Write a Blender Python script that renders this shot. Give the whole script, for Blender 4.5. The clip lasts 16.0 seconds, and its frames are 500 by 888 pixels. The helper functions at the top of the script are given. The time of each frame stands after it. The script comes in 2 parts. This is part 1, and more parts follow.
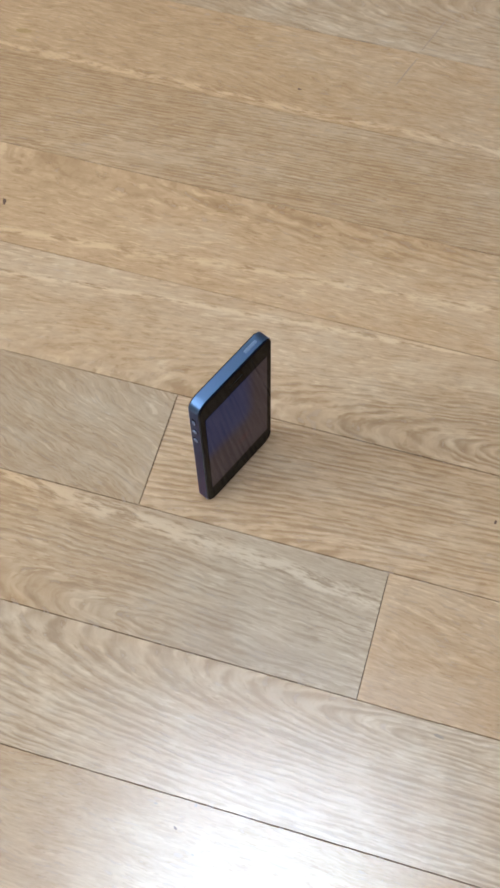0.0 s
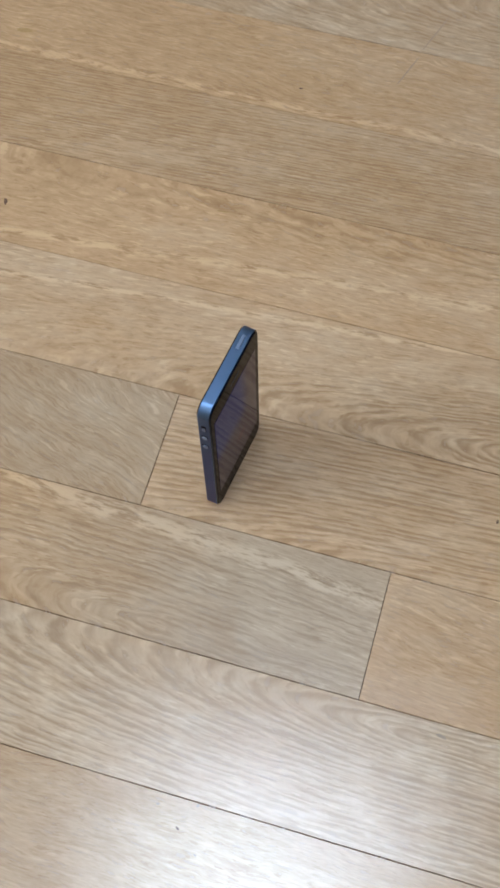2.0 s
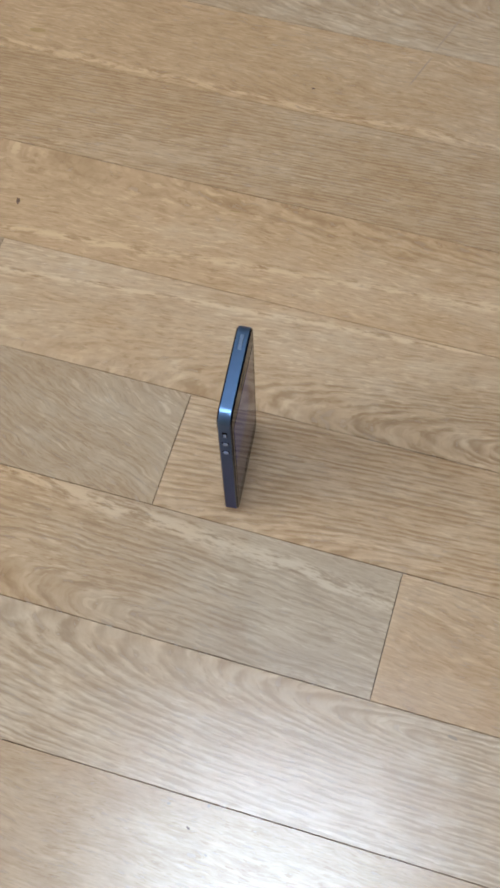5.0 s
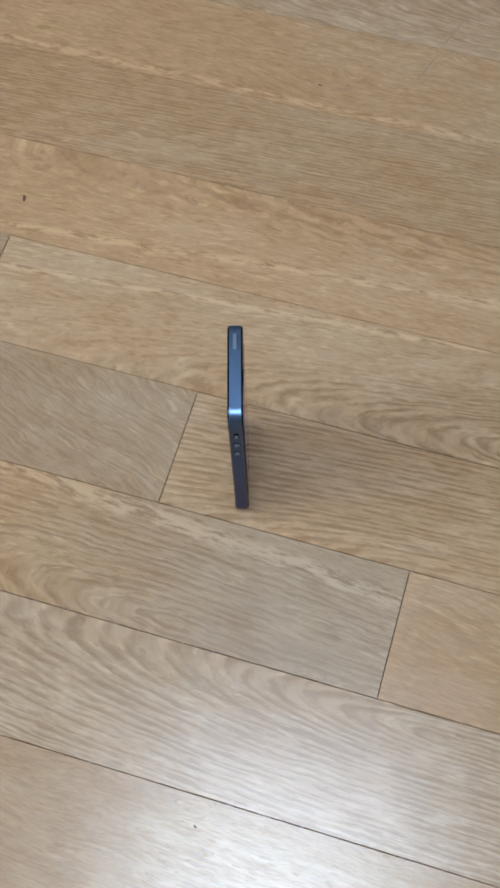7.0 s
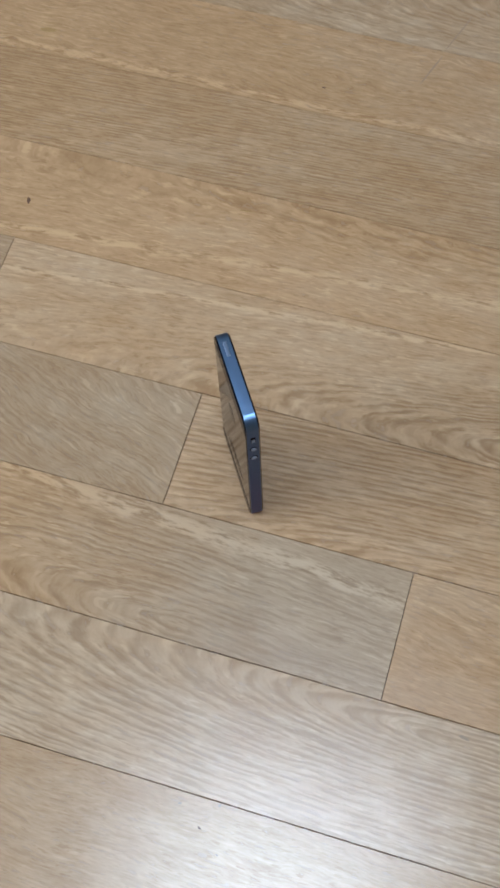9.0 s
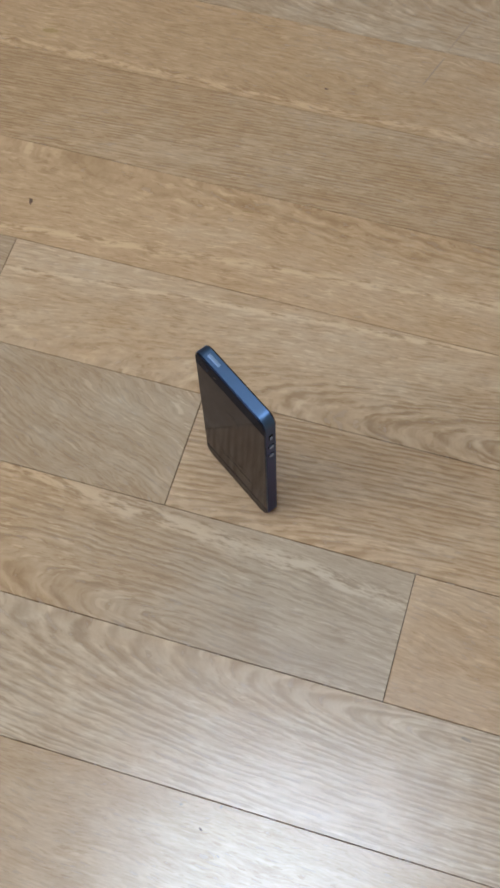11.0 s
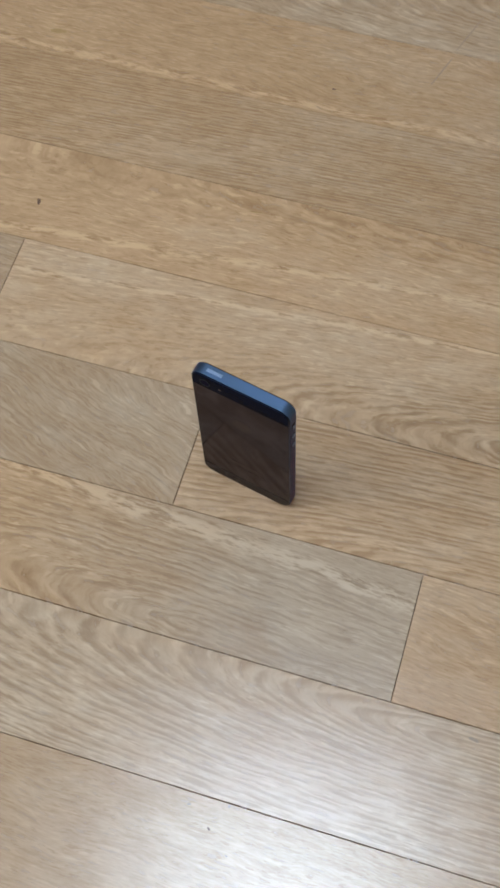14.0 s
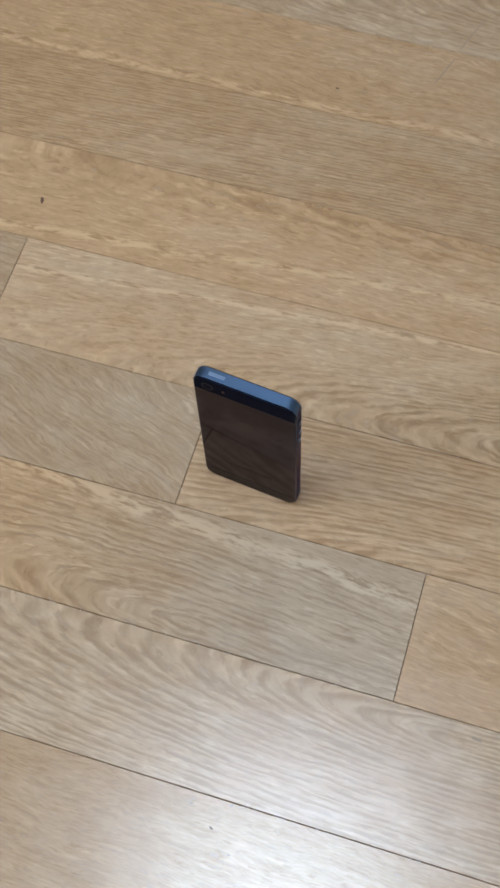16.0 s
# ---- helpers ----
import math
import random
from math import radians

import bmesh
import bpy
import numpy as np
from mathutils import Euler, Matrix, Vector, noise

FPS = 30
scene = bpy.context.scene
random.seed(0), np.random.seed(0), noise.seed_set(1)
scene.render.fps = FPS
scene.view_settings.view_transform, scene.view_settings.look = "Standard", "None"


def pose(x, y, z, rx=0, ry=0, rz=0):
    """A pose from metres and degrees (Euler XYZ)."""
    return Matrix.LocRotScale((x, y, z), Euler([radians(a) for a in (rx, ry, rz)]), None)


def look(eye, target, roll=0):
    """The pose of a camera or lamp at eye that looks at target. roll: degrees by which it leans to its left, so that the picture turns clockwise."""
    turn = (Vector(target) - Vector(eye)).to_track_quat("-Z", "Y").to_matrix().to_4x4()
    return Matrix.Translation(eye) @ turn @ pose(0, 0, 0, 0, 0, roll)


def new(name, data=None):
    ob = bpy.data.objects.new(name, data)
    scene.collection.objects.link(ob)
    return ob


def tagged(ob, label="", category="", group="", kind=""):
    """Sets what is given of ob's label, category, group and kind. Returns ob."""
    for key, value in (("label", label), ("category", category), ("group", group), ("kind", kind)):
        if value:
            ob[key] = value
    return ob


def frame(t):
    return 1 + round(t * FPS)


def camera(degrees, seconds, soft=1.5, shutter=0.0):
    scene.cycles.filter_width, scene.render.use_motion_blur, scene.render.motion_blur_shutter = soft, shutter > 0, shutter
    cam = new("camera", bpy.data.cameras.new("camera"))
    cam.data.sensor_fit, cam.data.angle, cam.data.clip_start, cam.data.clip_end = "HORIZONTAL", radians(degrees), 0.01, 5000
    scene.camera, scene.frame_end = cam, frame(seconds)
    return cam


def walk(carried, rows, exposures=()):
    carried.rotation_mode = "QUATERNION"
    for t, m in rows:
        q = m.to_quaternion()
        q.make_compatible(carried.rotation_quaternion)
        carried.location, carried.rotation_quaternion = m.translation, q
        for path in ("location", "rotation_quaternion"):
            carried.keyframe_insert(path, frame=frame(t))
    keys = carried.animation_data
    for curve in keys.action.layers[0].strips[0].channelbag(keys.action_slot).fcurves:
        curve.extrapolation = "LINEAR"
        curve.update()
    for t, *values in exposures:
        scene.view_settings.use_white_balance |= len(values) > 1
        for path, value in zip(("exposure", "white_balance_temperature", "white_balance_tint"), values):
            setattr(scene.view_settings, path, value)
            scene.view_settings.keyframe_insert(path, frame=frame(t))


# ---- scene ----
def view(x, y, z, tilt, pan, roll):
    """A hand-held camera over the floor: tilt from straight down, pan about the vertical, roll about its own axis."""
    return pose(x, y, z, tilt, 0, pan) @ pose(0, 0, 0, 0, 0, roll)


cam = camera(23.4, 16.0, soft=2.9)
walk(cam, [
    (0, view(0.0760, -0.3186, 0.6712, 25.015, 17.959, -1.885)),
    (0.5, view(0.0756, -0.3179, 0.6713, 24.906, 17.890, -1.820)),
    (1, view(0.0751, -0.3186, 0.6710, 24.966, 17.885, -1.852)),
    (1.5, view(0.0755, -0.3180, 0.6714, 24.915, 17.963, -1.914)),
    (2, view(0.0754, -0.3179, 0.6709, 24.961, 18.084, -2.051)),
    (2.5, view(0.0747, -0.3188, 0.6707, 25.109, 18.190, -2.110)),
    (3, view(0.0748, -0.3179, 0.6708, 24.976, 18.119, -2.072)),
    (3.5, view(0.0742, -0.3183, 0.6705, 24.993, 18.438, -2.346)),
    (4, view(0.0739, -0.3187, 0.6704, 24.998, 18.615, -2.425)),
    (6.5, view(0.0726, -0.3184, 0.6701, 24.963, 19.593, -3.225)),
    (7, view(0.0724, -0.3181, 0.6691, 24.898, 19.632, -3.274)),
    (7.5, view(0.0724, -0.3186, 0.6695, 24.880, 19.535, -3.107)),
    (8, view(0.0720, -0.3187, 0.6697, 24.917, 19.695, -3.302)),
    (8.5, view(0.0719, -0.3189, 0.6694, 24.933, 19.796, -3.381)),
    (9, view(0.0716, -0.3189, 0.6699, 25.005, 19.888, -3.471)),
    (11.5, view(0.0712, -0.3193, 0.6692, 25.099, 20.068, -3.549)),
    (12, view(0.0712, -0.3193, 0.6694, 25.090, 20.250, -3.712)),
    (12.5, view(0.0708, -0.3192, 0.6698, 25.082, 20.499, -3.892)),
    (13, view(0.0710, -0.3196, 0.6695, 25.147, 20.564, -3.985)),
    (13.5, view(0.0708, -0.3194, 0.6700, 25.114, 20.548, -3.971)),
    (14, view(0.0693, -0.3198, 0.6702, 25.083, 20.519, -3.903)),
    (14.5, view(0.0696, -0.3198, 0.6703, 25.122, 20.505, -3.848)),
    (15, view(0.0690, -0.3201, 0.6702, 25.057, 20.670, -4.015)),
    (15.5, view(0.0695, -0.3196, 0.6702, 25.030, 20.804, -4.076)),
    (16, view(0.0694, -0.3204, 0.6695, 25.114, 20.825, -4.102)),
], exposures=[(0, 0.35), (0.3, 0.25), (0.5, 0.20), (1, 0.16), (1.5, 0.16), (2.5, 0.14), (3, 0.12), (4, 0.16), (6.5, 0.11), (6.75, 0.04), (7, -0.02), (9, -0.02), (12.5, 0.00), (16, 0.04)])

# ---- world, lamps, exposure ----
PLANK_W = 0.07776
ROOM = (-1.80, 1.90, -2.00, 1.70, 2.35)      # x0, x1, y0, y1, height
LAMP = (-0.01, -0.165)                         # ceiling light, on plan

world = bpy.data.worlds.new("sky")
scene.world = world
world.use_nodes = True
wn = world.node_tree
sky = wn.nodes.new("ShaderNodeTexSky")
sky.sky_type, sky.sun_disc = "NISHITA", False
sky.sun_elevation, sky.sun_rotation = radians(35), radians(200)
wn.links.new(sky.outputs[0], wn.nodes["Background"].inputs[0])
wn.nodes["Background"].inputs[1].default_value = 0.12

day = bpy.data.lights.new("window_daylight", "AREA")
day.shape, day.size, day.size_y = "RECTANGLE", 1.5, 1.2
day.energy, day.color = 41, (0.86, 0.94, 1.0)
day_ob = new("window_daylight", day)
day_ob.matrix_world = look((ROOM[0] - 0.05, -0.85, 1.45), (ROOM[0] + 1.0, -0.85, 1.45))


# ---- materials ----
def material(name):
    m = bpy.data.materials.new(name)
    m.use_nodes = True
    return m, m.node_tree.nodes, m.node_tree.links, m.node_tree.nodes["Principled BSDF"]


class Graph:
    """Short hands for wiring a node tree."""

    def __init__(self, m):
        self.n, self.l = m.node_tree.nodes, m.node_tree.links

    def put(self, socket, value):
        if isinstance(value, bpy.types.NodeSocket):
            self.l.new(value, socket)
        else:
            socket.default_value = value

    def math(self, op, a, b=0.0, c=0.0, clamp=False):
        nd = self.n.new("ShaderNodeMath")
        nd.operation, nd.use_clamp = op, clamp
        for s, v in zip(nd.inputs, (a, b, c)):
            self.put(s, v)
        return nd.outputs[0]

    def noise(self, vec, scale, detail=2.0, rough=0.5, dist=0.0):
        nd = self.n.new("ShaderNodeTexNoise")
        self.put(nd.inputs["Vector"], vec)
        for k, v in (("Scale", scale), ("Detail", detail), ("Roughness", rough), ("Distortion", dist)):
            self.put(nd.inputs[k], v)
        return nd.outputs["Fac"]

    def vec(self, x, y, z):
        nd = self.n.new("ShaderNodeCombineXYZ")
        for s, v in zip(nd.inputs, (x, y, z)):
            self.put(s, v)
        return nd.outputs[0]

    def xyz(self, v):
        nd = self.n.new("ShaderNodeSeparateXYZ")
        self.put(nd.inputs[0], v)
        return nd.outputs

    def mix(self, fac, a, b, blend="MIX"):
        nd = self.n.new("ShaderNodeMix")
        nd.data_type, nd.blend_type = "RGBA", blend
        self.put(nd.inputs[0], fac)
        for s, v in ((nd.inputs[6], a), (nd.inputs[7], b)):
            self.put(s, (*v, 1) if isinstance(v, tuple) else v)
        return nd.outputs[2]

    def span(self, v, a, b, c=0.0, d=1.0, smooth=False):
        nd = self.n.new("ShaderNodeMapRange")
        nd.interpolation_type = "SMOOTHSTEP" if smooth else "LINEAR"
        for s, q in zip(nd.inputs, (v, a, b, c, d)):
            self.put(s, q)
        return nd.outputs[0]

    def prop(self, name):
        nd = self.n.new("ShaderNodeAttribute")
        nd.attribute_type, nd.attribute_name = "OBJECT", name
        return nd.outputs["Fac"]

    def bump(self, height, strength, distance, out):
        nd = self.n.new("ShaderNodeBump")
        nd.inputs["Strength"].default_value, nd.inputs["Distance"].default_value = strength, distance
        self.l.new(height, nd.inputs["Height"])
        self.l.new(nd.outputs[0], out)


def oak_material():
    """Lacquered oak: growth rings cut by the board's face, pores along the grain, slow stains."""
    m, n, l, b = material("lacquered_oak")
    g = Graph(m)
    tc = n.new("ShaderNodeTexCoord").outputs["Object"]
    x, y, _ = g.xyz(tc)
    rnd = n.new("ShaderNodeObjectInfo").outputs["Random"]
    seed = g.math("MULTIPLY", rnd, 37.0)
    # slow wander of the grain
    wob = g.noise(g.vec(g.math("MULTIPLY", x, 9.0), g.math("MULTIPLY", y, 20.0), seed), 1.0, 3.0, 0.55)
    wob = g.math("SUBTRACT", wob, 0.5)
    fine_wob = g.math("SUBTRACT", g.noise(g.vec(g.math("MULTIPLY", x, 55.0), g.math("MULTIPLY", y, 130.0), seed), 1.0, 2.0), 0.5)
    yt = g.math("ADD", y, g.math("MULTIPLY", x, g.prop("grain_tilt")))
    yt = g.math("ADD", yt, g.math("MULTIPLY", wob, g.prop("grain_wander")))
    # rings of a slightly conical stem
    dy = g.math("SUBTRACT", yt, g.prop("heart_y"))
    dx = g.math("MULTIPLY", g.math("SUBTRACT", x, g.prop("heart_x")), g.prop("heart_slope"))
    dx = g.math("MULTIPLY", g.math("TANH", g.math("DIVIDE", g.math("MAXIMUM", dx, 0.0), g.prop("cone"))), g.prop("cone"))
    r = g.math("SQRT", g.math("ADD", g.math("MULTIPLY", dy, dy), g.math("MULTIPLY", dx, dx)))
    r = g.math("ADD", r, g.math("MULTIPLY", fine_wob, g.prop("ripple")))
    side = g.math("MULTIPLY_ADD", y, 9.0, seed)
    fibre = g.math("MULTIPLY_ADD", y, g.prop("lean"), r)

    def along(fx, fr, shift, detail, rough):
        """Noise drawn out along the fibres, which follow the rings."""
        return g.noise(g.vec(g.math("MULTIPLY", x, fx), g.math("MULTIPLY", fibre, fr), g.math("ADD", side, shift)), 1.0, detail, rough)

    # uneven years: the spacing drifts, late wood draws a dark line that breaks here and there
    drift = g.noise(g.vec(g.math("MULTIPLY", r, 95.0), g.math("MULTIPLY", x, 2.0), seed), 1.0, 2.0, 0.5)
    ph = g.math("MULTIPLY", g.math("MULTIPLY_ADD", g.math("SUBTRACT", drift, 0.5), 0.0090, r), g.prop("ring_count"))
    saw = g.math("FRACT", ph)
    line = g.math("MULTIPLY", g.span(saw, 0.02, 0.66, 0.0, 1.0, True), g.span(saw, 1.0, 0.70, 0.0, 1.0, True))
    ring = g.math("MULTIPLY", line, g.span(along(42.0, 260.0, 21.0, 2.0, 0.6), 0.34, 0.60, 0.12, 1.0, True))
    ring = g.math("MULTIPLY", ring, g.span(r, g.math("MULTIPLY", g.prop("ring_reach"), 0.5), g.prop("ring_reach"), 1.0, 0.22, True))
    # strokes along the grain at three widths
    streak = along(95.0, 640.0, 0.0, 3.0, 0.68)
    streak2 = along(34.0, 300.0, 9.0, 3.0, 0.6)
    pore = g.span(along(120.0, 640.0, 3.0, 2.0, 0.5), 0.57, 0.65, 0.0, 1.0, True)
    pore = g.math("MULTIPLY", pore, g.math("MULTIPLY_ADD", ring, 0.6, 0.4))
    # broad stains, small light flecks
    blot = g.noise(g.vec(g.math("MULTIPLY", x, 6.0), g.math("MULTIPLY", y, 15.0), g.math("ADD", seed, 5.0)), 1.0, 3.0, 0.6)
    fleck = g.span(along(85.0, 560.0, 15.0, 2.0, 0.5), 0.58, 0.68, 0.0, 1.0, True)
    fleck = g.math("MULTIPLY", fleck, g.span(blot, 0.40, 0.62, 0.3, 1.0))
    mottle = g.noise(g.vec(g.math("MULTIPLY", x, 38.0), g.math("MULTIPLY", yt, 85.0), g.math("ADD", seed, 27.0)), 1.0, 4.0, 0.62)
    # a pale vein of sapwood that runs slantwise, its rim torn
    rim = g.noise(g.vec(g.math("MULTIPLY", x, 62.0), g.math("MULTIPLY", yt, 260.0), g.math("ADD", seed, 33.0)), 1.0, 4.0, 0.68)
    off = g.math("SUBTRACT", g.math("MULTIPLY_ADD", x, g.prop("vein_tilt"), y), g.prop("vein_y"))
    off = g.math("MULTIPLY_ADD", g.math("SUBTRACT", rim, 0.5), g.math("MULTIPLY", g.prop("vein_width"), 1.6), off)
    off = g.math("MULTIPLY_ADD", wob, 0.006, off)
    vein = g.span(g.math("DIVIDE", g.math("ABSOLUTE", off), g.prop("vein_width")), 0.10, 1.0, 1.0, 0.0, True)
    vein = g.math("MULTIPLY", vein, g.span(rim, 0.38, 0.60, -0.45, 1.0, True))
    vein = g.math("MULTIPLY", vein, g.prop("vein"))
    v = g.math("MULTIPLY", g.math("SUBTRACT", 0.25, ring), g.math("MULTIPLY", g.prop("ring_depth"), 0.85))
    v = g.math("MULTIPLY_ADD", g.math("SUBTRACT", streak, 0.5), 0.90, v)
    v = g.math("MULTIPLY_ADD", g.math("SUBTRACT", streak2, 0.5), 0.46, v)
    v = g.math("MULTIPLY_ADD", g.math("SUBTRACT", blot, 0.5), 0.50, v)
    v = g.math("MULTIPLY_ADD", g.math("SUBTRACT", mottle, 0.5), 0.50, v)
    v = g.math("MULTIPLY_ADD", pore, -0.50, v)
    v = g.math("MULTIPLY_ADD", fleck, g.math("MULTIPLY", g.prop("flecks"), 0.40), v)
    v = g.math("MULTIPLY_ADD", vein, 0.46, v)
    t = g.math("MULTIPLY_ADD", g.math("TANH", g.math("MULTIPLY", v, 1.9)), 0.5, 0.5)
    warm = g.mix(t, (0.288, 0.163, 0.076), (0.602, 0.404, 0.236))
    grey = g.mix(t, (0.262, 0.179, 0.112), (0.560, 0.430, 0.303))
    pale = g.math("MULTIPLY_ADD", x, g.prop("grey_along"), g.prop("grey"))
    pale = g.math("MULTIPLY_ADD", g.math("SUBTRACT", blot, 0.5), 1.1, pale)
    pale = g.math("MULTIPLY_ADD", g.math("SUBTRACT", mottle, 0.5), 0.8, pale)
    col = g.mix(g.math("ADD", pale, 0.0, clamp=True), warm, grey)
    tone = g.prop("tone")
    col = g.mix(1.0, col, g.vec(tone, tone, tone), "MULTIPLY")
    l.new(col, b.inputs["Base Color"])
    rough = g.math("MULTIPLY_ADD", g.math("SUBTRACT", streak, 0.5), -0.10, 0.230)
    rough = g.math("MULTIPLY_ADD", g.math("SUBTRACT", mottle, 0.5), 0.06, rough)
    rough = g.math("MULTIPLY_ADD", pore, 0.08, rough)
    l.new(rough, b.inputs["Roughness"])
    b.inputs["Specular IOR Level"].default_value = 0.66
    h = g.math("MULTIPLY_ADD", pore, -0.6, g.math("MULTIPLY", streak, 0.8))
    g.bump(h, 0.20, 0.00025, b.inputs["Normal"])
    return m


def plain_material(name, color, rough, metal=0.0, grain=0.0, scale=400.0, spec=0.5):
    """A smooth surface with a slight unevenness of tone and polish."""
    m, n, l, b = material(name)
    g = Graph(m)
    tc = n.new("ShaderNodeTexCoord").outputs["Object"]
    f = g.noise(tc, scale, 3.0, 0.6)
    f2 = g.noise(tc, scale * 0.12, 2.0, 0.5)
    k = g.math("ADD", g.math("MULTIPLY", f, 0.5), g.math("MULTIPLY", f2, 0.5))
    dark = tuple(c * (1 - grain) for c in color)
    lite = tuple(min(1.0, c * (1 + grain)) for c in color)
    l.new(g.mix(k, dark, lite), b.inputs["Base Color"])
    l.new(g.math("MULTIPLY_ADD", g.math("SUBTRACT", k, 0.5), rough * 0.5, rough), b.inputs["Roughness"])
    b.inputs["Metallic"].default_value, b.inputs["Specular IOR Level"].default_value = metal, spec
    return m


def display_material():
    """A phone display, dimly lit: a bluish picture above, plum grey below, one small red spot."""
    m, n, l, b = material("lit_display")
    g = Graph(m)
    x, y, z = g.xyz(n.new("ShaderNodeTexCoord").outputs["Object"])
    blue = g.math("MULTIPLY", g.span(z, 0.052, 0.070, 0.0, 1.0, True), g.span(x, 0.016, 0.004, 0.0, 1.0, True))
    red = g.math("MULTIPLY", g.span(g.math("ABSOLUTE", g.math("SUBTRACT", x, 0.004)), 0.0, 0.008, 1.0, 0.0, True),
                 g.span(g.math("ABSOLUTE", g.math("SUBTRACT", z, 0.040)), 0.0, 0.006, 1.0, 0.0, True))
    col = g.mix(blue, (0.052, 0.034, 0.046), (0.010, 0.024, 0.120))
    col = g.mix(g.math("MULTIPLY", red, 0.35), col, (0.14, 0.012, 0.012))
    b.inputs["Base Color"].default_value = (0.012, 0.011, 0.013, 1)
    b.inputs["Roughness"].default_value = 0.05
    b.inputs["Specular IOR Level"].default_value = 0.06
    l.new(col, b.inputs["Emission Color"])
    b.inputs["Emission Strength"].default_value = 0.33
    return m


OAK = oak_material()
SUBFLOOR = plain_material("dark_joint_filler", (0.035, 0.022, 0.014), 0.8, grain=0.3, scale=60)
PLASTER = plain_material("white_wallpaper", (0.78, 0.77, 0.74), 0.85, grain=0.05, scale=30)
# for the unseen walls; its dark tone is set to dim the phone's reflections
WALLPAPER = plain_material("taupe_wallpaper", (0.30, 0.275, 0.25), 0.85, grain=0.06, scale=30)
TRIM = plain_material("cream_trim_paint", (0.72, 0.70, 0.66), 0.45, grain=0.04, scale=40)
ALU = plain_material("slate_anodised_aluminium", (0.126, 0.222, 0.395), 0.38, metal=1.0, grain=0.10, scale=1500)
ALU.node_tree.nodes["Principled BSDF"].inputs["Specular Tint"].default_value = (0.32, 0.02, 0.0, 1)
ALU.node_tree.nodes["Principled BSDF"].inputs["Coat Weight"].default_value = 0.15
ALU.node_tree.nodes["Principled BSDF"].inputs["Coat Roughness"].default_value = 0.21
ALU_EDGE = plain_material("polished_chamfer", (0.025, 0.04, 0.085), 0.18, metal=1.0, grain=0.08, scale=1500)
ALU_BACK = plain_material("dark_slate_back", (0.053, 0.042, 0.052), 0.08, metal=1.0, grain=0.12, scale=300)
ALU_BACK.node_tree.nodes["Principled BSDF"].inputs["Specular Tint"].default_value = (0.68, 0.68, 0.70, 1)
GLASS_BLACK = plain_material("black_cover_glass", (0.003, 0.003, 0.004), 0.05, grain=0.1, scale=200, spec=0.02)
GLASS_STRIP = plain_material("navy_black_glass", (0.002, 0.004, 0.014), 0.10, grain=0.1, scale=200, spec=0.012)
# the mirrored floor's brown is put into this strip's own colour
GLASS_FOOT = plain_material("floor_reflection_glass", (0.030, 0.020, 0.018), 0.14, grain=0.15, scale=200, spec=0.04)
BUTTON = plain_material("light_slate_button", (0.34, 0.48, 0.70), 0.32, metal=1.0, grain=0.08, scale=1500)
DARK = plain_material("dark_slot", (0.003, 0.003, 0.003), 0.5, grain=0.2, scale=800, spec=0.05)
MARK = plain_material("grey_print", (0.084, 0.070, 0.074), 0.2, metal=1.0, grain=0.1, scale=800)
MARK.node_tree.nodes["Principled BSDF"].inputs["Specular Tint"].default_value = (0.68, 0.68, 0.70, 1)
LENS = plain_material("lens_glass", (0.006, 0.006, 0.018), 0.03, grain=0.1, scale=800, spec=0.02)
KNOT = plain_material("dark_knot_wood", (0.11, 0.052, 0.024), 0.45, grain=0.5, scale=900)
SCRATCH = plain_material("worn_scratch", (0.315, 0.208, 0.130), 0.32, grain=0.2, scale=300)
STAIN = plain_material("yellow_brown_stain", (0.33, 0.195, 0.065), 0.3, grain=0.4, scale=250)
SCUFF = plain_material("grey_scuff", (0.25, 0.18, 0.12), 0.6, grain=0.3, scale=700)
DISPLAY = display_material()
DIFFUSER, _, _, _b = material("lamp_diffuser")
_b.inputs["Base Color"].default_value = (0.9, 0.9, 0.9, 1)
_b.inputs["Emission Color"].default_value = (0.785, 0.94, 1.13, 1)
_b.inputs["Emission Strength"].default_value = 21.0


# ---- mesh helpers ----
def mesh_of(name, bm, mat):
    me = bpy.data.meshes.new(name)
    bm.to_mesh(me)
    bm.free()
    me.materials.append(mat)
    return me


def part(name, bm, mat, parent=None, label=""):
    ob = new(name, mesh_of(name, bm, mat))
    ob.parent = parent
    return tagged(ob, label)


def box(bm, x0, x1, y0, y1, z0, z1):
    v = [bm.verts.new((x, y, z)) for z in (z0, z1) for y in (y0, y1) for x in (x0, x1)]
    for q in ((0, 2, 3, 1), (4, 5, 7, 6), (0, 1, 5, 4), (2, 6, 7, 3), (1, 3, 7, 5), (0, 4, 6, 2)):
        bm.faces.new([v[i] for i in q])
    return bm


def boxed(name, dims, mat, parent=None, label="", bevel=0.0):
    bm = box(bmesh.new(), *dims)
    if bevel:
        bmesh.ops.bevel(bm, geom=bm.edges[:], offset=bevel, segments=2, affect="EDGES", profile=0.5)
    return part(name, bm, mat, parent, label)


# ---- the room that closes the place ----
X0, X1, Y0, Y1, ZC = ROOM
WY0, WY1, WZ0, WZ1 = -1.60, -0.10, 0.85, 2.05     # window opening in the west wall


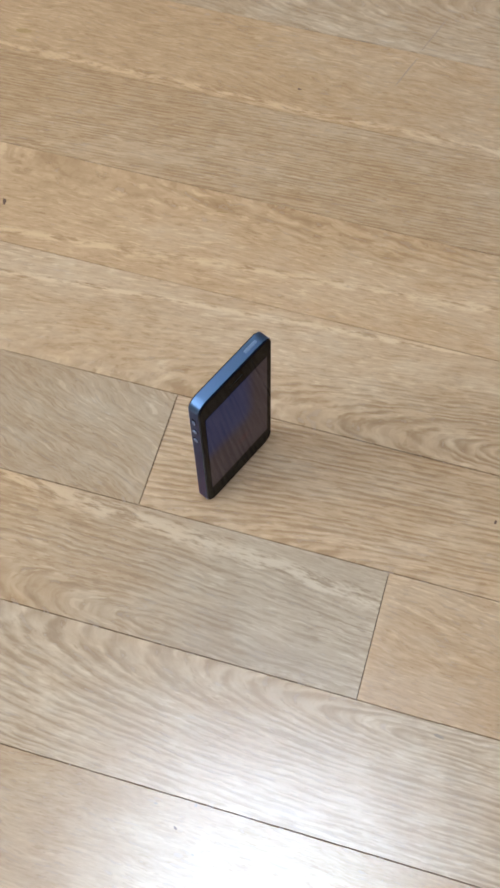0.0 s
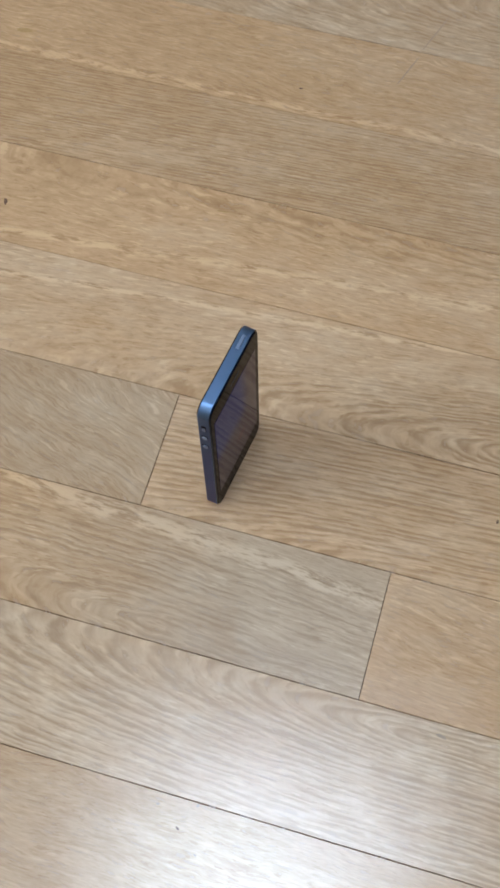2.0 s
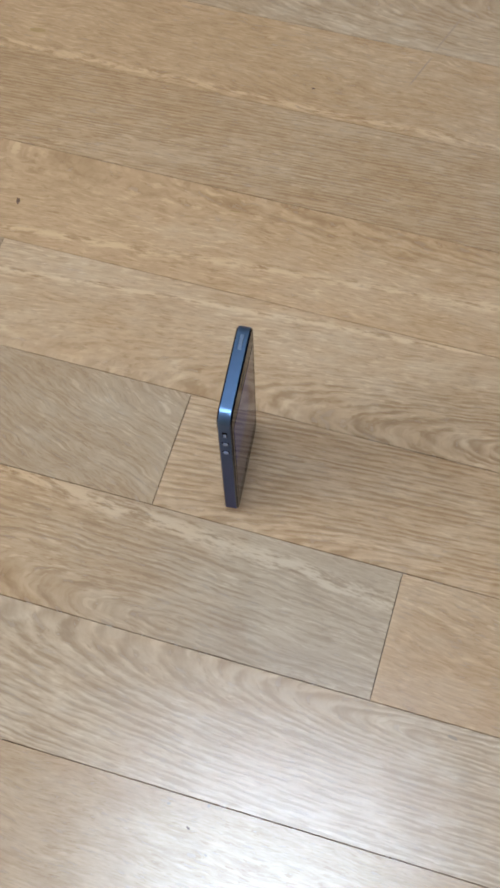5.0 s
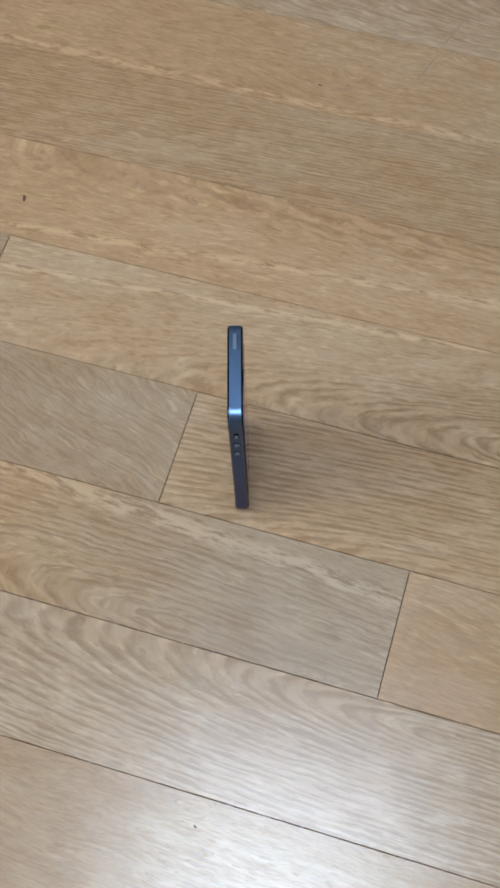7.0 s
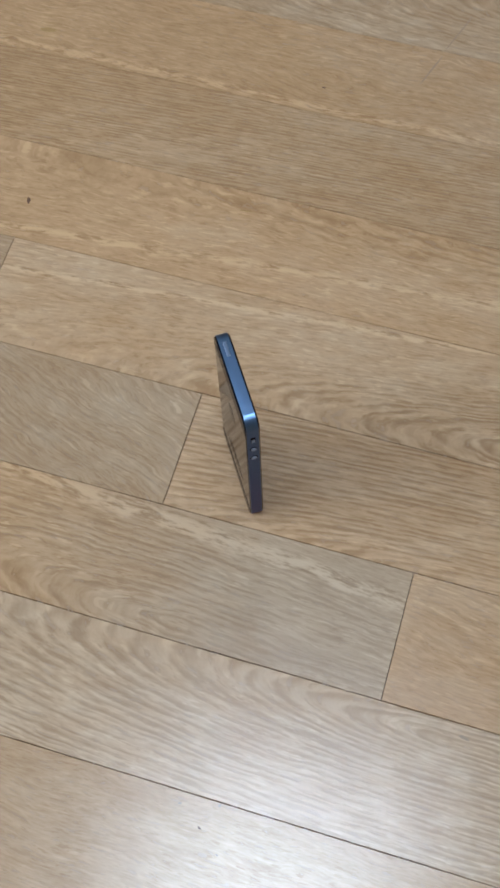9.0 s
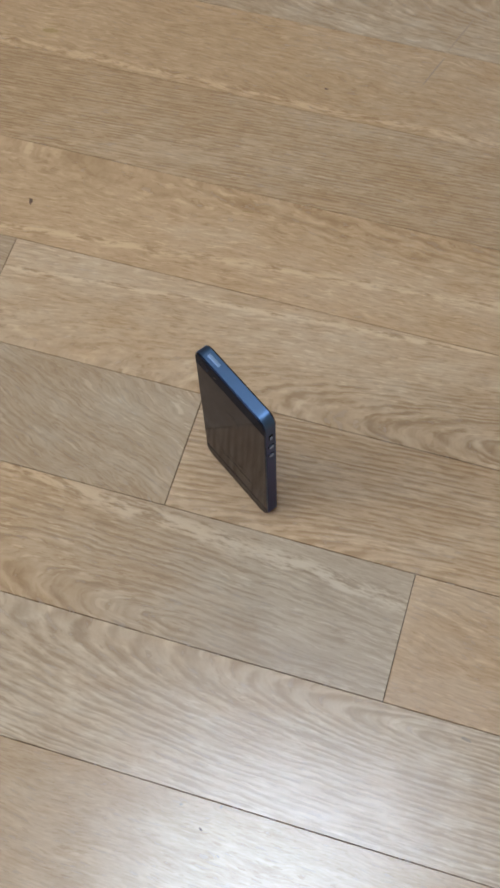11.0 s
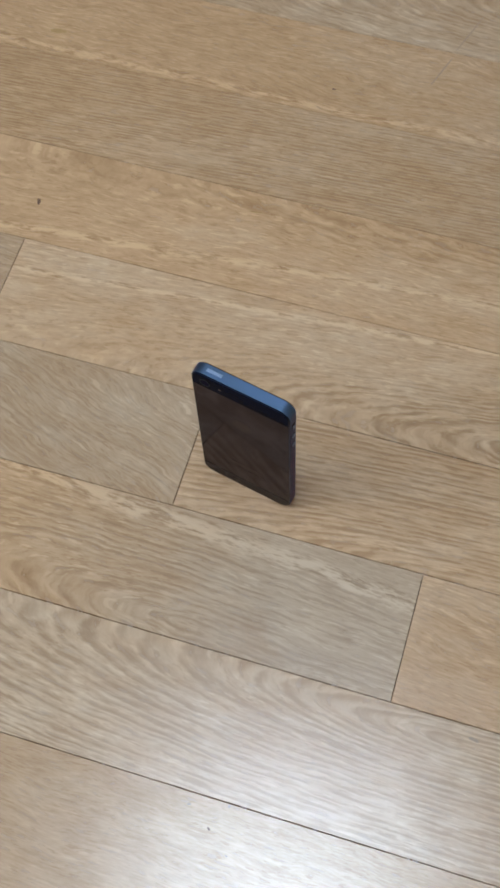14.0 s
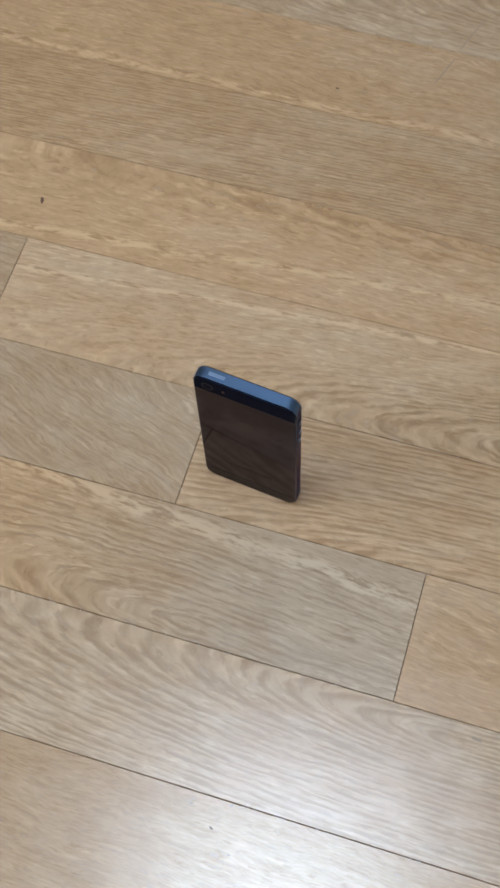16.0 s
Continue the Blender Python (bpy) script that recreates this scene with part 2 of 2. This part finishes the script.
def room():
    th = 0.15
    bm = bmesh.new()
    box(bm, X0 - th, X0, Y0, WY0, 0, ZC)
    box(bm, X0 - th, X0, WY1, Y1, 0, ZC)
    box(bm, X0 - th, X0, WY0, WY1, 0, WZ0)
    box(bm, X0 - th, X0, WY0, WY1, WZ1, ZC)
    tagged(part("wall_west", bm, WALLPAPER), "plain taupe papered wall with a window opening", "wall", kind="structure")
    for name, d in (("wall_east", (X1, X1 + th, Y0, Y1, 0, ZC)),
                    ("wall_south", (X0 - th, X1 + th, Y0 - th, Y0, 0, ZC)),
                    ("wall_north", (X0 - th, X1 + th, Y1, Y1 + th, 0, ZC))):
        tagged(boxed(name, d, WALLPAPER), "plain taupe papered wall round the room", "wall", kind="structure")
    tagged(boxed("ceiling", (X0 - th, X1 + th, Y0 - th, Y1 + th, ZC, ZC + 0.1), PLASTER),
           "plain white papered ceiling over the room", "ceiling", kind="structure")


def ceiling_light():
    """A square flat ceiling light with a frosted diffuser."""
    s, h = 0.61 / 2, 0.07
    e = new("ceiling_light")
    e.location = (LAMP[0], LAMP[1], ZC)
    bm = bmesh.new()
    box(bm, -s - 0.02, s + 0.02, -s - 0.02, -s, -h, 0)
    box(bm, -s - 0.02, s + 0.02, s, s + 0.02, -h, 0)
    box(bm, -s - 0.02, -s, -s, s, -h, 0)
    box(bm, s, s + 0.02, -s, s, -h, 0)
    part("lamp_frame", bm, TRIM, e)
    boxed("diffuser", (-s + 0.001, s - 0.001, -s + 0.001, s - 0.001, -h + 0.008, -0.004), DIFFUSER, e, "lit frosted white diffuser", bevel=0.004)
    tagged(e, "square white ceiling light, switched on", "ceiling light")


# ---- the phone ----
PW, PH, PT, PR = 0.0586, 0.1238, 0.0076, 0.0072


def outline(w, h, r, n=10, z0=0.0):
    """A rounded upright rectangle, counterclockwise seen from the front (x right, z up), as (x, z)."""
    pts = []
    for cx, cz, a0 in ((w / 2 - r, z0 + r, -90), (w / 2 - r, z0 + h - r, 0), (-w / 2 + r, z0 + h - r, 90), (-w / 2 + r, z0 + r, 180)):
        for i in range(n + 1):
            a = radians(a0 + 90 * i / n)
            pts.append((cx + r * math.cos(a), cz + r * math.sin(a)))
    return pts


def rings_mesh(rings, cap_first=True, cap_last=True, smooth=True):
    """Skin closed loops of equal length one to the next."""
    bm = bmesh.new()
    loops = [[bm.verts.new(p) for p in r] for r in rings]
    for a, b in zip(loops, loops[1:]):
        for i in range(len(a)):
            j = (i + 1) % len(a)
            f = bm.faces.new((a[i], a[j], b[j], b[i]))
            f.smooth = smooth
    if cap_first:
        bm.faces.new(list(reversed(loops[0])))
    if cap_last:
        bm.faces.new(loops[-1])
    bmesh.ops.recalc_face_normals(bm, faces=bm.faces)
    return bm


def inset_loop(d, y, n=10):
    return [(x, y, z) for x, z in outline(PW - 2 * d, PH - 2 * d, PR - d, n, d)]


def slab(w, h, r, y0, y1, zc, xc=0.0, n=8, chamfer=0.0):
    """A thin rounded plate that stands upright between two depths."""
    def loop(d, y):
        return [(x + xc, y, z + zc - h / 2) for x, z in outline(w - 2 * d, h - 2 * d, max(r - d, 0.00005), n, d)]
    if chamfer:
        s = chamfer if y1 > y0 else -chamfer
        return rings_mesh([loop(0, y0), loop(0, y1 - s), loop(chamfer, y1)], smooth=False)
    return rings_mesh([loop(0, y0), loop(0, y1)], smooth=False)


def disc_x(x0, x1, y, z, r, n=20):
    """A round button that stands out along x."""
    def loop(x, rr):
        return [(x, y + rr * math.cos(2 * math.pi * i / n), z + rr * math.sin(2 * math.pi * i / n)) for i in range(n)]
    return rings_mesh([loop(x0, r), loop(x1 + (x0 - x1) * 0.25, r), loop(x1, r * 0.86)], smooth=False)


def disc_y(y0, y1, x, z, r, n=20, hole=0.0):
    def loop(y, rr):
        return [(x + rr * math.cos(2 * math.pi * i / n), y, z + rr * math.sin(2 * math.pi * i / n)) for i in range(n)]
    if hole:
        return rings_mesh([loop(y0, hole), loop(y1, hole), loop(y1, r), loop(y0, r)], False, False, smooth=False)
    return rings_mesh([loop(y0, r), loop(y1, r)], smooth=False)


def phone():
    """Front faces -y, the volume side is -x, the bottom edge is at z = 0."""
    ph = new("smartphone")
    f, k = -PT / 2, PT / 2
    c = 0.0007
    # the metal band and its two polished chamfers
    part("side_band", rings_mesh([inset_loop(0, f + c), inset_loop(0, k - c)], False, False), ALU, ph, "blue-slate anodised aluminium side band")
    part("front_chamfer", rings_mesh([inset_loop(0, f + c), inset_loop(c, f)], False, False), ALU_EDGE, ph, "polished dark chamfered edge")
    part("back_chamfer", rings_mesh([inset_loop(0, k - c), inset_loop(c, k)], False, False), ALU_EDGE, ph, "polished dark chamfered edge")
    # front
    front = part("front_glass", rings_mesh([inset_loop(c, f + 0.0004), inset_loop(c, f - 0.0001), inset_loop(c + 0.0003, f - 0.0003)], smooth=False),
                 GLASS_BLACK, ph, "black cover glass with wide bezels")
    part("display", slab(0.0500, 0.0890, 0.0003, f - 0.00025, f - 0.00042, 0.0622), DISPLAY, front, "dimly lit display")
    part("earpiece", slab(0.0100, 0.0016, 0.0008, f - 0.00025, f - 0.00040, 0.1150), DARK, front, "dark earpiece slot")
    part("home_button", disc_y(f - 0.00025, f - 0.00038, 0, 0.0090, 0.0054, 28), GLASS_BLACK, front, "round black home button")
    part("front_camera", disc_y(f - 0.00025, f - 0.00038, 0, 0.1192, 0.0010, 14), LENS, front)
    # back
    back = part("back_plate", rings_mesh([inset_loop(c, k - 0.0004), inset_loop(c, k)], smooth=False), ALU_BACK, ph, "smooth dark slate back plate")

    def band(name, mat, z0, z1):
        """A glass strip across the back that follows the rounded corners."""
        pts = []
        for x, z in outline(PW - 2.4 * c, PH - 2.4 * c, PR - 1.2 * c, 10, 1.2 * c):
            if z0 <= z <= z1:
                pts.append((x, z))
        cut = z0 if z0 > 0.05 else z1
        w = PW / 2 - 1.2 * c
        pts += [(-w, cut), (w, cut)]
        cz = (z0 + z1) / 2
        pts.sort(key=lambda p: math.atan2((p[1] - cz) * 4, p[0]))
        loops = [[(x, y, z) for x, z in pts] for y in (k - 0.0002, k + 0.00015)]
        return part(name, rings_mesh(loops, smooth=False), mat, back, "glossy dark glass strip")

    top = band("top_strip", GLASS_STRIP, PH - 0.0127, PH)
    band("bottom_strip", GLASS_FOOT, 0, 0.0105)
    # seen from the back the lens sits on the volume side's far edge
    part("lens_ring", disc_y(k + 0.0001, k + 0.0003, 0.0208, PH - 0.0075, 0.0034, 28, hole=0.0026), DARK, ph, "thin dark lens ring")
    part("camera_lens", disc_y(k + 0.0001, k + 0.0003, 0.0208, PH - 0.0075, 0.0026, 24), LENS, ph)
    part("flash", disc_y(k + 0.0001, k + 0.0003, 0.0118, PH - 0.0075, 0.0009, 18), MARK, ph, "small pale flash")
    # emblem and small print as plain shapes
    part("emblem", disc_y(k - 0.0001, k + 0.00006, 0, 0.0840, 0.0060, 28), MARK, ph, "faint grey round emblem")
    for w, h, z in ((0.0185, 0.0028, 0.0310), (0.0300, 0.0008, 0.0262), (0.0260, 0.0008, 0.0246)):
        part("print_bar", slab(w, h, h * 0.3, k - 0.0001, k + 0.00006, z), MARK, ph, "faint grey printing")
    # buttons
    bm = bmesh.new()
    box(bm, 0.0120, 0.0212, -0.0010, 0.0010, PH - 0.0004, PH + 0.00055)
    bmesh.ops.bevel(bm, geom=[e for e in bm.edges], offset=0.0003, segments=2, affect="EDGES", profile=0.5)
    part("power_button", bm, BUTTON, ph, "raised pale blue top button")
    s = -PW / 2
    # flat black discs, and a plate below, stand in for shade in the gaps
    for z in (0.0953, 0.0848):
        part("button_gap", disc_x(s + 0.0003, s - 0.00008, 0, z, 0.0021), DARK, ph, "black disc for the shaded gap round a button")
        part("volume_button", disc_x(s + 0.0003, s - 0.0008, 0, z, 0.0015), BUTTON, ph, "round raised metal button")
    bm = box(bmesh.new(), s - 0.00008, s + 0.0003, -0.0013, 0.0013, 0.1035, 0.1090)
    slot = part("switch_slot", bm, DARK, ph, "black plate for the shaded recess of the side switch")
    bm = box(bmesh.new(), s - 0.0007, s, -0.0009, 0.0009, 0.1040, 0.1068)
    bmesh.ops.bevel(bm, geom=[e for e in bm.edges], offset=0.0002, segments=1, affect="EDGES")
    part("side_switch", bm, BUTTON, slot)
    tagged(ph, "dark slate-blue metal smartphone standing upright on the wooden floor", "smartphone")
    return ph


room()
ceiling_light()
PHONE = phone()


# ---- the floor, board by board ----
def plank_mesh(length):
    """A board with finely broken edges; its top is at z = 0."""
    hx, hy, c, d = length / 2 - 0.00018, PLANK_W / 2 - 0.00018, 0.00022, 0.00030
    rings = []
    for ex, z in ((0.0, -0.008), (0.0, -d), (c, 0.0)):
        rings.append([(-hx + ex, -hy + ex, z), (hx - ex, -hy + ex, z), (hx - ex, hy - ex, z), (-hx + ex, hy - ex, z)])
    bm = rings_mesh(rings, smooth=False)
    return mesh_of("plank", bm, OAK)


FLOOR = boxed("floor", (X0 - 0.15, X1 + 0.15, Y0 - 0.15, Y1 + 0.15, -0.06, -0.0085), SUBFLOOR)
tagged(FLOOR, "floor of narrow lacquered oak boards laid in straight rows", "floor", kind="structure")

LENGTH = 0.72
# row -> x of one end joint; the others follow by chance
JOINT = {0: -0.2302, 1: -0.0736, 2: 0.0806, -1: 0.36, -2: 0.33, -3: 0.31, -4: 0.27, 3: 0.37, 4: 0.42}
LOOKS = {}


def looks(row, k, **kw):
    LOOKS[(row, k)] = kw


looks(-4, -1, tone=1.05, grey=0.60, heart_y=0.012, heart_x=0.20, heart_slope=-0.22, grain_tilt=-0.04, ring_depth=0.36, ring_count=300)
# rows -3 to -1: grey_along also puts the lens's colour shading into the wood
looks(-3, -1, tone=1.07, grey=0.15, grey_along=1.6, heart_y=-0.06, heart_slope=0.0, grain_tilt=0.03, ring_depth=0.12, ring_count=240, grain_wander=0.026,
      vein=1.2, vein_y=-0.0335, vein_tilt=0.0, vein_width=0.0050)
looks(-2, -1, tone=0.99, grey=0.22, grey_along=0.9, heart_y=0.25, heart_slope=0.0, grain_tilt=-0.05, ring_depth=0.40, ring_count=400, grain_wander=0.004, ripple=0.0012)
looks(-1, -1, lean=-0.2, flecks=1.4, tone=1.07, grey=0.12, grey_along=1.3, heart_y=0.046, heart_x=0.16, heart_slope=-0.17, grain_tilt=-0.07, ring_depth=0.48,
      ring_count=250, ring_reach=0.050, cone=0.045, grain_wander=0.016, ripple=0.0038, vein=1.5, vein_y=-0.0114, vein_tilt=-0.083, vein_width=0.0046)
looks(0, -1, tone=1.0, grey=0.5, heart_y=0.0, heart_slope=0.05, ring_depth=0.3)
looks(0, 0, lean=0.2, flecks=1.3, tone=1.09, grey=0.48, grey_along=0.4, heart_y=-0.0228, heart_x=0.03, heart_slope=-0.16, grain_tilt=-0.05, ring_depth=0.66,
      ring_count=390, ring_reach=0.046, cone=0.055, grain_wander=0.007, vein=1.7, vein_y=0.0412, vein_tilt=-0.07, vein_width=0.0030)
looks(1, -1, flecks=1.2, tone=0.98, grey=0.72, heart_y=-0.2, heart_slope=0.0, grain_tilt=0.36, ring_depth=0.20, ring_count=200, grain_wander=0.030, ripple=0.004)
looks(1, 0, lean=0.15, tone=1.06, grey=0.30, heart_y=-0.026, heart_x=-0.20, heart_slope=-0.12, grain_tilt=-0.05, ring_depth=0.62, ring_count=290, grain_wander=0.005, ripple=0.0014)
# low tone: the grey middle, and dimmer light round the phone put into colour
looks(2, -1, lean=0.2, flecks=1.3, tone=0.96, grey=-0.80, grey_along=6.6, heart_y=-0.012, heart_x=0.235, heart_slope=-0.19, grain_tilt=0.07, ring_depth=0.48,
      ring_count=250, ring_reach=0.07, cone=0.045, grain_wander=0.012, vein=1.75, vein_y=0.0450, vein_tilt=0.072, vein_width=0.0090)
looks(2, 0, tone=1.02, grey=0.15, heart_y=0.12, heart_slope=0.0, grain_tilt=0.08, ring_depth=0.12, ring_count=260, grain_wander=0.016)
looks(3, -1, lean=-0.22, tone=1.07, grey=0.80, heart_y=0.030, heart_x=0.11, heart_slope=-0.16, grain_tilt=0.015, ring_depth=0.66, ring_count=310, grain_wander=0.010, ripple=0.0020)
looks(4, -1, tone=0.95, grey=0.25, heart_y=0.3, heart_slope=0.0, grain_tilt=0.04, ring_depth=0.05, grain_wander=0.016, flecks=0.5)


def plank_floor():
    rng = random.Random(11)
    meshes = {}
    r0 = math.floor(-Y1 / PLANK_W)
    r1 = math.ceil(-Y0 / PLANK_W)
    made = {}
    for row in range(r0, r1 + 1):
        yc = -(row - 0.5) * PLANK_W
        if not Y0 - 0.07 < yc < Y1 + 0.07:
            continue
        start = JOINT.get(row, None)
        if start is None:
            start = rng.uniform(0, LENGTH)
        k0 = math.floor((X0 - start) / LENGTH)
        k1 = math.ceil((X1 - start) / LENGTH)
        for k in range(k0, k1):
            # boards are cut off under the walls
            left = max(start + k * LENGTH, X0 - 0.1)
            right = min(start + (k + 1) * LENGTH, X1 + 0.1)
            if right - left < 0.03:
                continue
            length = round(right - left, 4)
            if length not in meshes:
                meshes[length] = plank_mesh(length)
            ob = new("plank", meshes[length])
            ob.parent = FLOOR
            ob.location = ((left + right) / 2, yc, 0)
            p = dict(tone=rng.uniform(0.92, 1.06), grey=rng.uniform(0.1, 0.7), grey_along=0.0, flecks=1.0, ripple=0.0028, ring_reach=5.0, lean=0.0, cone=0.20, vein=0.0, vein_y=0.0, vein_tilt=0.0, vein_width=0.004, grain_tilt=rng.uniform(-0.05, 0.05),
                     grain_wander=rng.uniform(0.006, 0.02), heart_x=rng.uniform(-0.3, 0.3), heart_y=rng.uniform(-0.06, 0.06),
                     heart_slope=rng.uniform(-0.16, 0.16), ring_count=rng.uniform(220, 360), ring_depth=rng.uniform(0.3, 0.5))
            p.update(LOOKS.get((row, k), {}))
            for key, value in p.items():
                ob[key] = value
            made[(row, k)] = ob
    return made


PLANKS = plank_floor()


def blemish(name, row, k, x, y, length, width, turn, mat, seed):
    """A small irregular mark let into a board, a hair above its face."""
    rng = random.Random(seed)
    ob = PLANKS[(row, k)]
    bm = bmesh.new()
    n = 14
    ca, sa = math.cos(radians(turn)), math.sin(radians(turn))
    lo, hi = [], []
    for i in range(n):
        a = 2 * math.pi * i / n
        q = rng.uniform(0.75, 1.15)
        u, v = q * length / 2 * math.cos(a), q * width / 2 * math.sin(a)
        px, py = u * ca - v * sa + x - ob.location.x, u * sa + v * ca + y - ob.location.y
        lo.append((px, py, -0.0004))
        hi.append((px, py, 0.00006))
    loops = [[bm.verts.new(p) for p in lo], [bm.verts.new(p) for p in hi]]
    for i in range(n):
        j = (i + 1) % n
        bm.faces.new((loops[0][i], loops[0][j], loops[1][j], loops[1][i]))
    bm.faces.new(loops[1])
    part(name, bm, mat, ob)


blemish("knot", -1, -1, -0.2319, 0.1083, 0.0058, 0.0026, 110, KNOT, 1)
blemish("knot", -3, -1, -0.0645, 0.2560, 0.0028, 0.0014, 0, KNOT, 2)
blemish("knot", 1, 0, 0.1340, -0.0300, 0.0018, 0.0026, 0, KNOT, 3)
blemish("dent", 4, -1, 0.0045, -0.2492, 0.0026, 0.0014, -30, KNOT, 4)
blemish("dent", 4, -1, -0.0096, -0.2399, 0.0022, 0.0012, 10, SCUFF, 5)
blemish("dent", 4, -1, 0.0174, -0.2596, 0.0020, 0.0010, -20, SCUFF, 6)
blemish("dent", 3, -1, 0.1290, -0.1626, 0.0070, 0.0024, -8, SCUFF, 7)
blemish("stain", -3, -1, -0.2735, 0.2548, 0.0125, 0.0042, 8, STAIN, 8)
blemish("stain", -1, -1, -0.0870, 0.1400, 0.0085, 0.0013, 6, STAIN, 12)
blemish("dent", 4, -1, 0.0115, -0.2350, 0.0016, 0.0020, 0, SCUFF, 11)
blemish("scratch", -3, -1, 0.0050, 0.2920, 0.034, 0.0014, 72, SCRATCH, 9)
blemish("scratch", -4, -1, 0.0165, 0.3310, 0.042, 0.0012, 72, SCRATCH, 10)


def motions():
    walk(PHONE, [
        (0, pose(-0.0249, -0.0371, 0, 0, 0, 66.08)),
        (0.5, pose(-0.0257, -0.0371, 0, 0, 0, 70.81)),
        (1, pose(-0.0266, -0.0373, 0, 0, 0, 76.63)),
        (1.5, pose(-0.0274, -0.0377, 0, 0, 0, 81.03)),
        (2, pose(-0.0272, -0.0373, 0, 0, 0, 81.17)),
        (2.5, pose(-0.0276, -0.0380, 0, 0, 0, 81.93)),
        (3, pose(-0.0281, -0.0380, 0, 0, 0, 85.26)),
        (3.5, pose(-0.0287, -0.0383, 0, 0, 0, 89.59)),
        (4, pose(-0.0290, -0.0389, 0, 0, 0, 93.11)),
        (6.5, pose(-0.0308, -0.0404, 0, 0, 0, 101.46)),
        (7, pose(-0.0321, -0.0416, 0, 0, 0, 107.08)),
        (7.5, pose(-0.0317, -0.0424, 0, 0, 0, 110.67)),
        (8, pose(-0.0328, -0.0430, 0, 0, 0, 114.83)),
        (8.5, pose(-0.0330, -0.0439, 0, 0, 0, 119.94)),
        (9, pose(-0.0331, -0.0447, 0, 0, 0, 123.48)),
        (11.5, pose(-0.0340, -0.0487, 0, 0, 0, 148.10)),
        (12, pose(-0.0339, -0.0488, 0, 0, 0, 148.92)),
        (12.5, pose(-0.0337, -0.0492, 0, 0, 0, 154.41)),
        (13, pose(-0.0333, -0.0503, 0, 0, 0, 158.80)),
        (13.5, pose(-0.0336, -0.0498, 0, 0, 0, 164.35)),
        (14, pose(-0.0333, -0.0505, 0, 0, 0, 167.91)),
        (14.5, pose(-0.0331, -0.0505, 0, 0, 0, 167.78)),
        (15, pose(-0.0332, -0.0505, 0, 0, 0, 169.25)),
        (16, pose(-0.0327, -0.0512, 0, 0, 0, 173.52)),
    ])


motions()
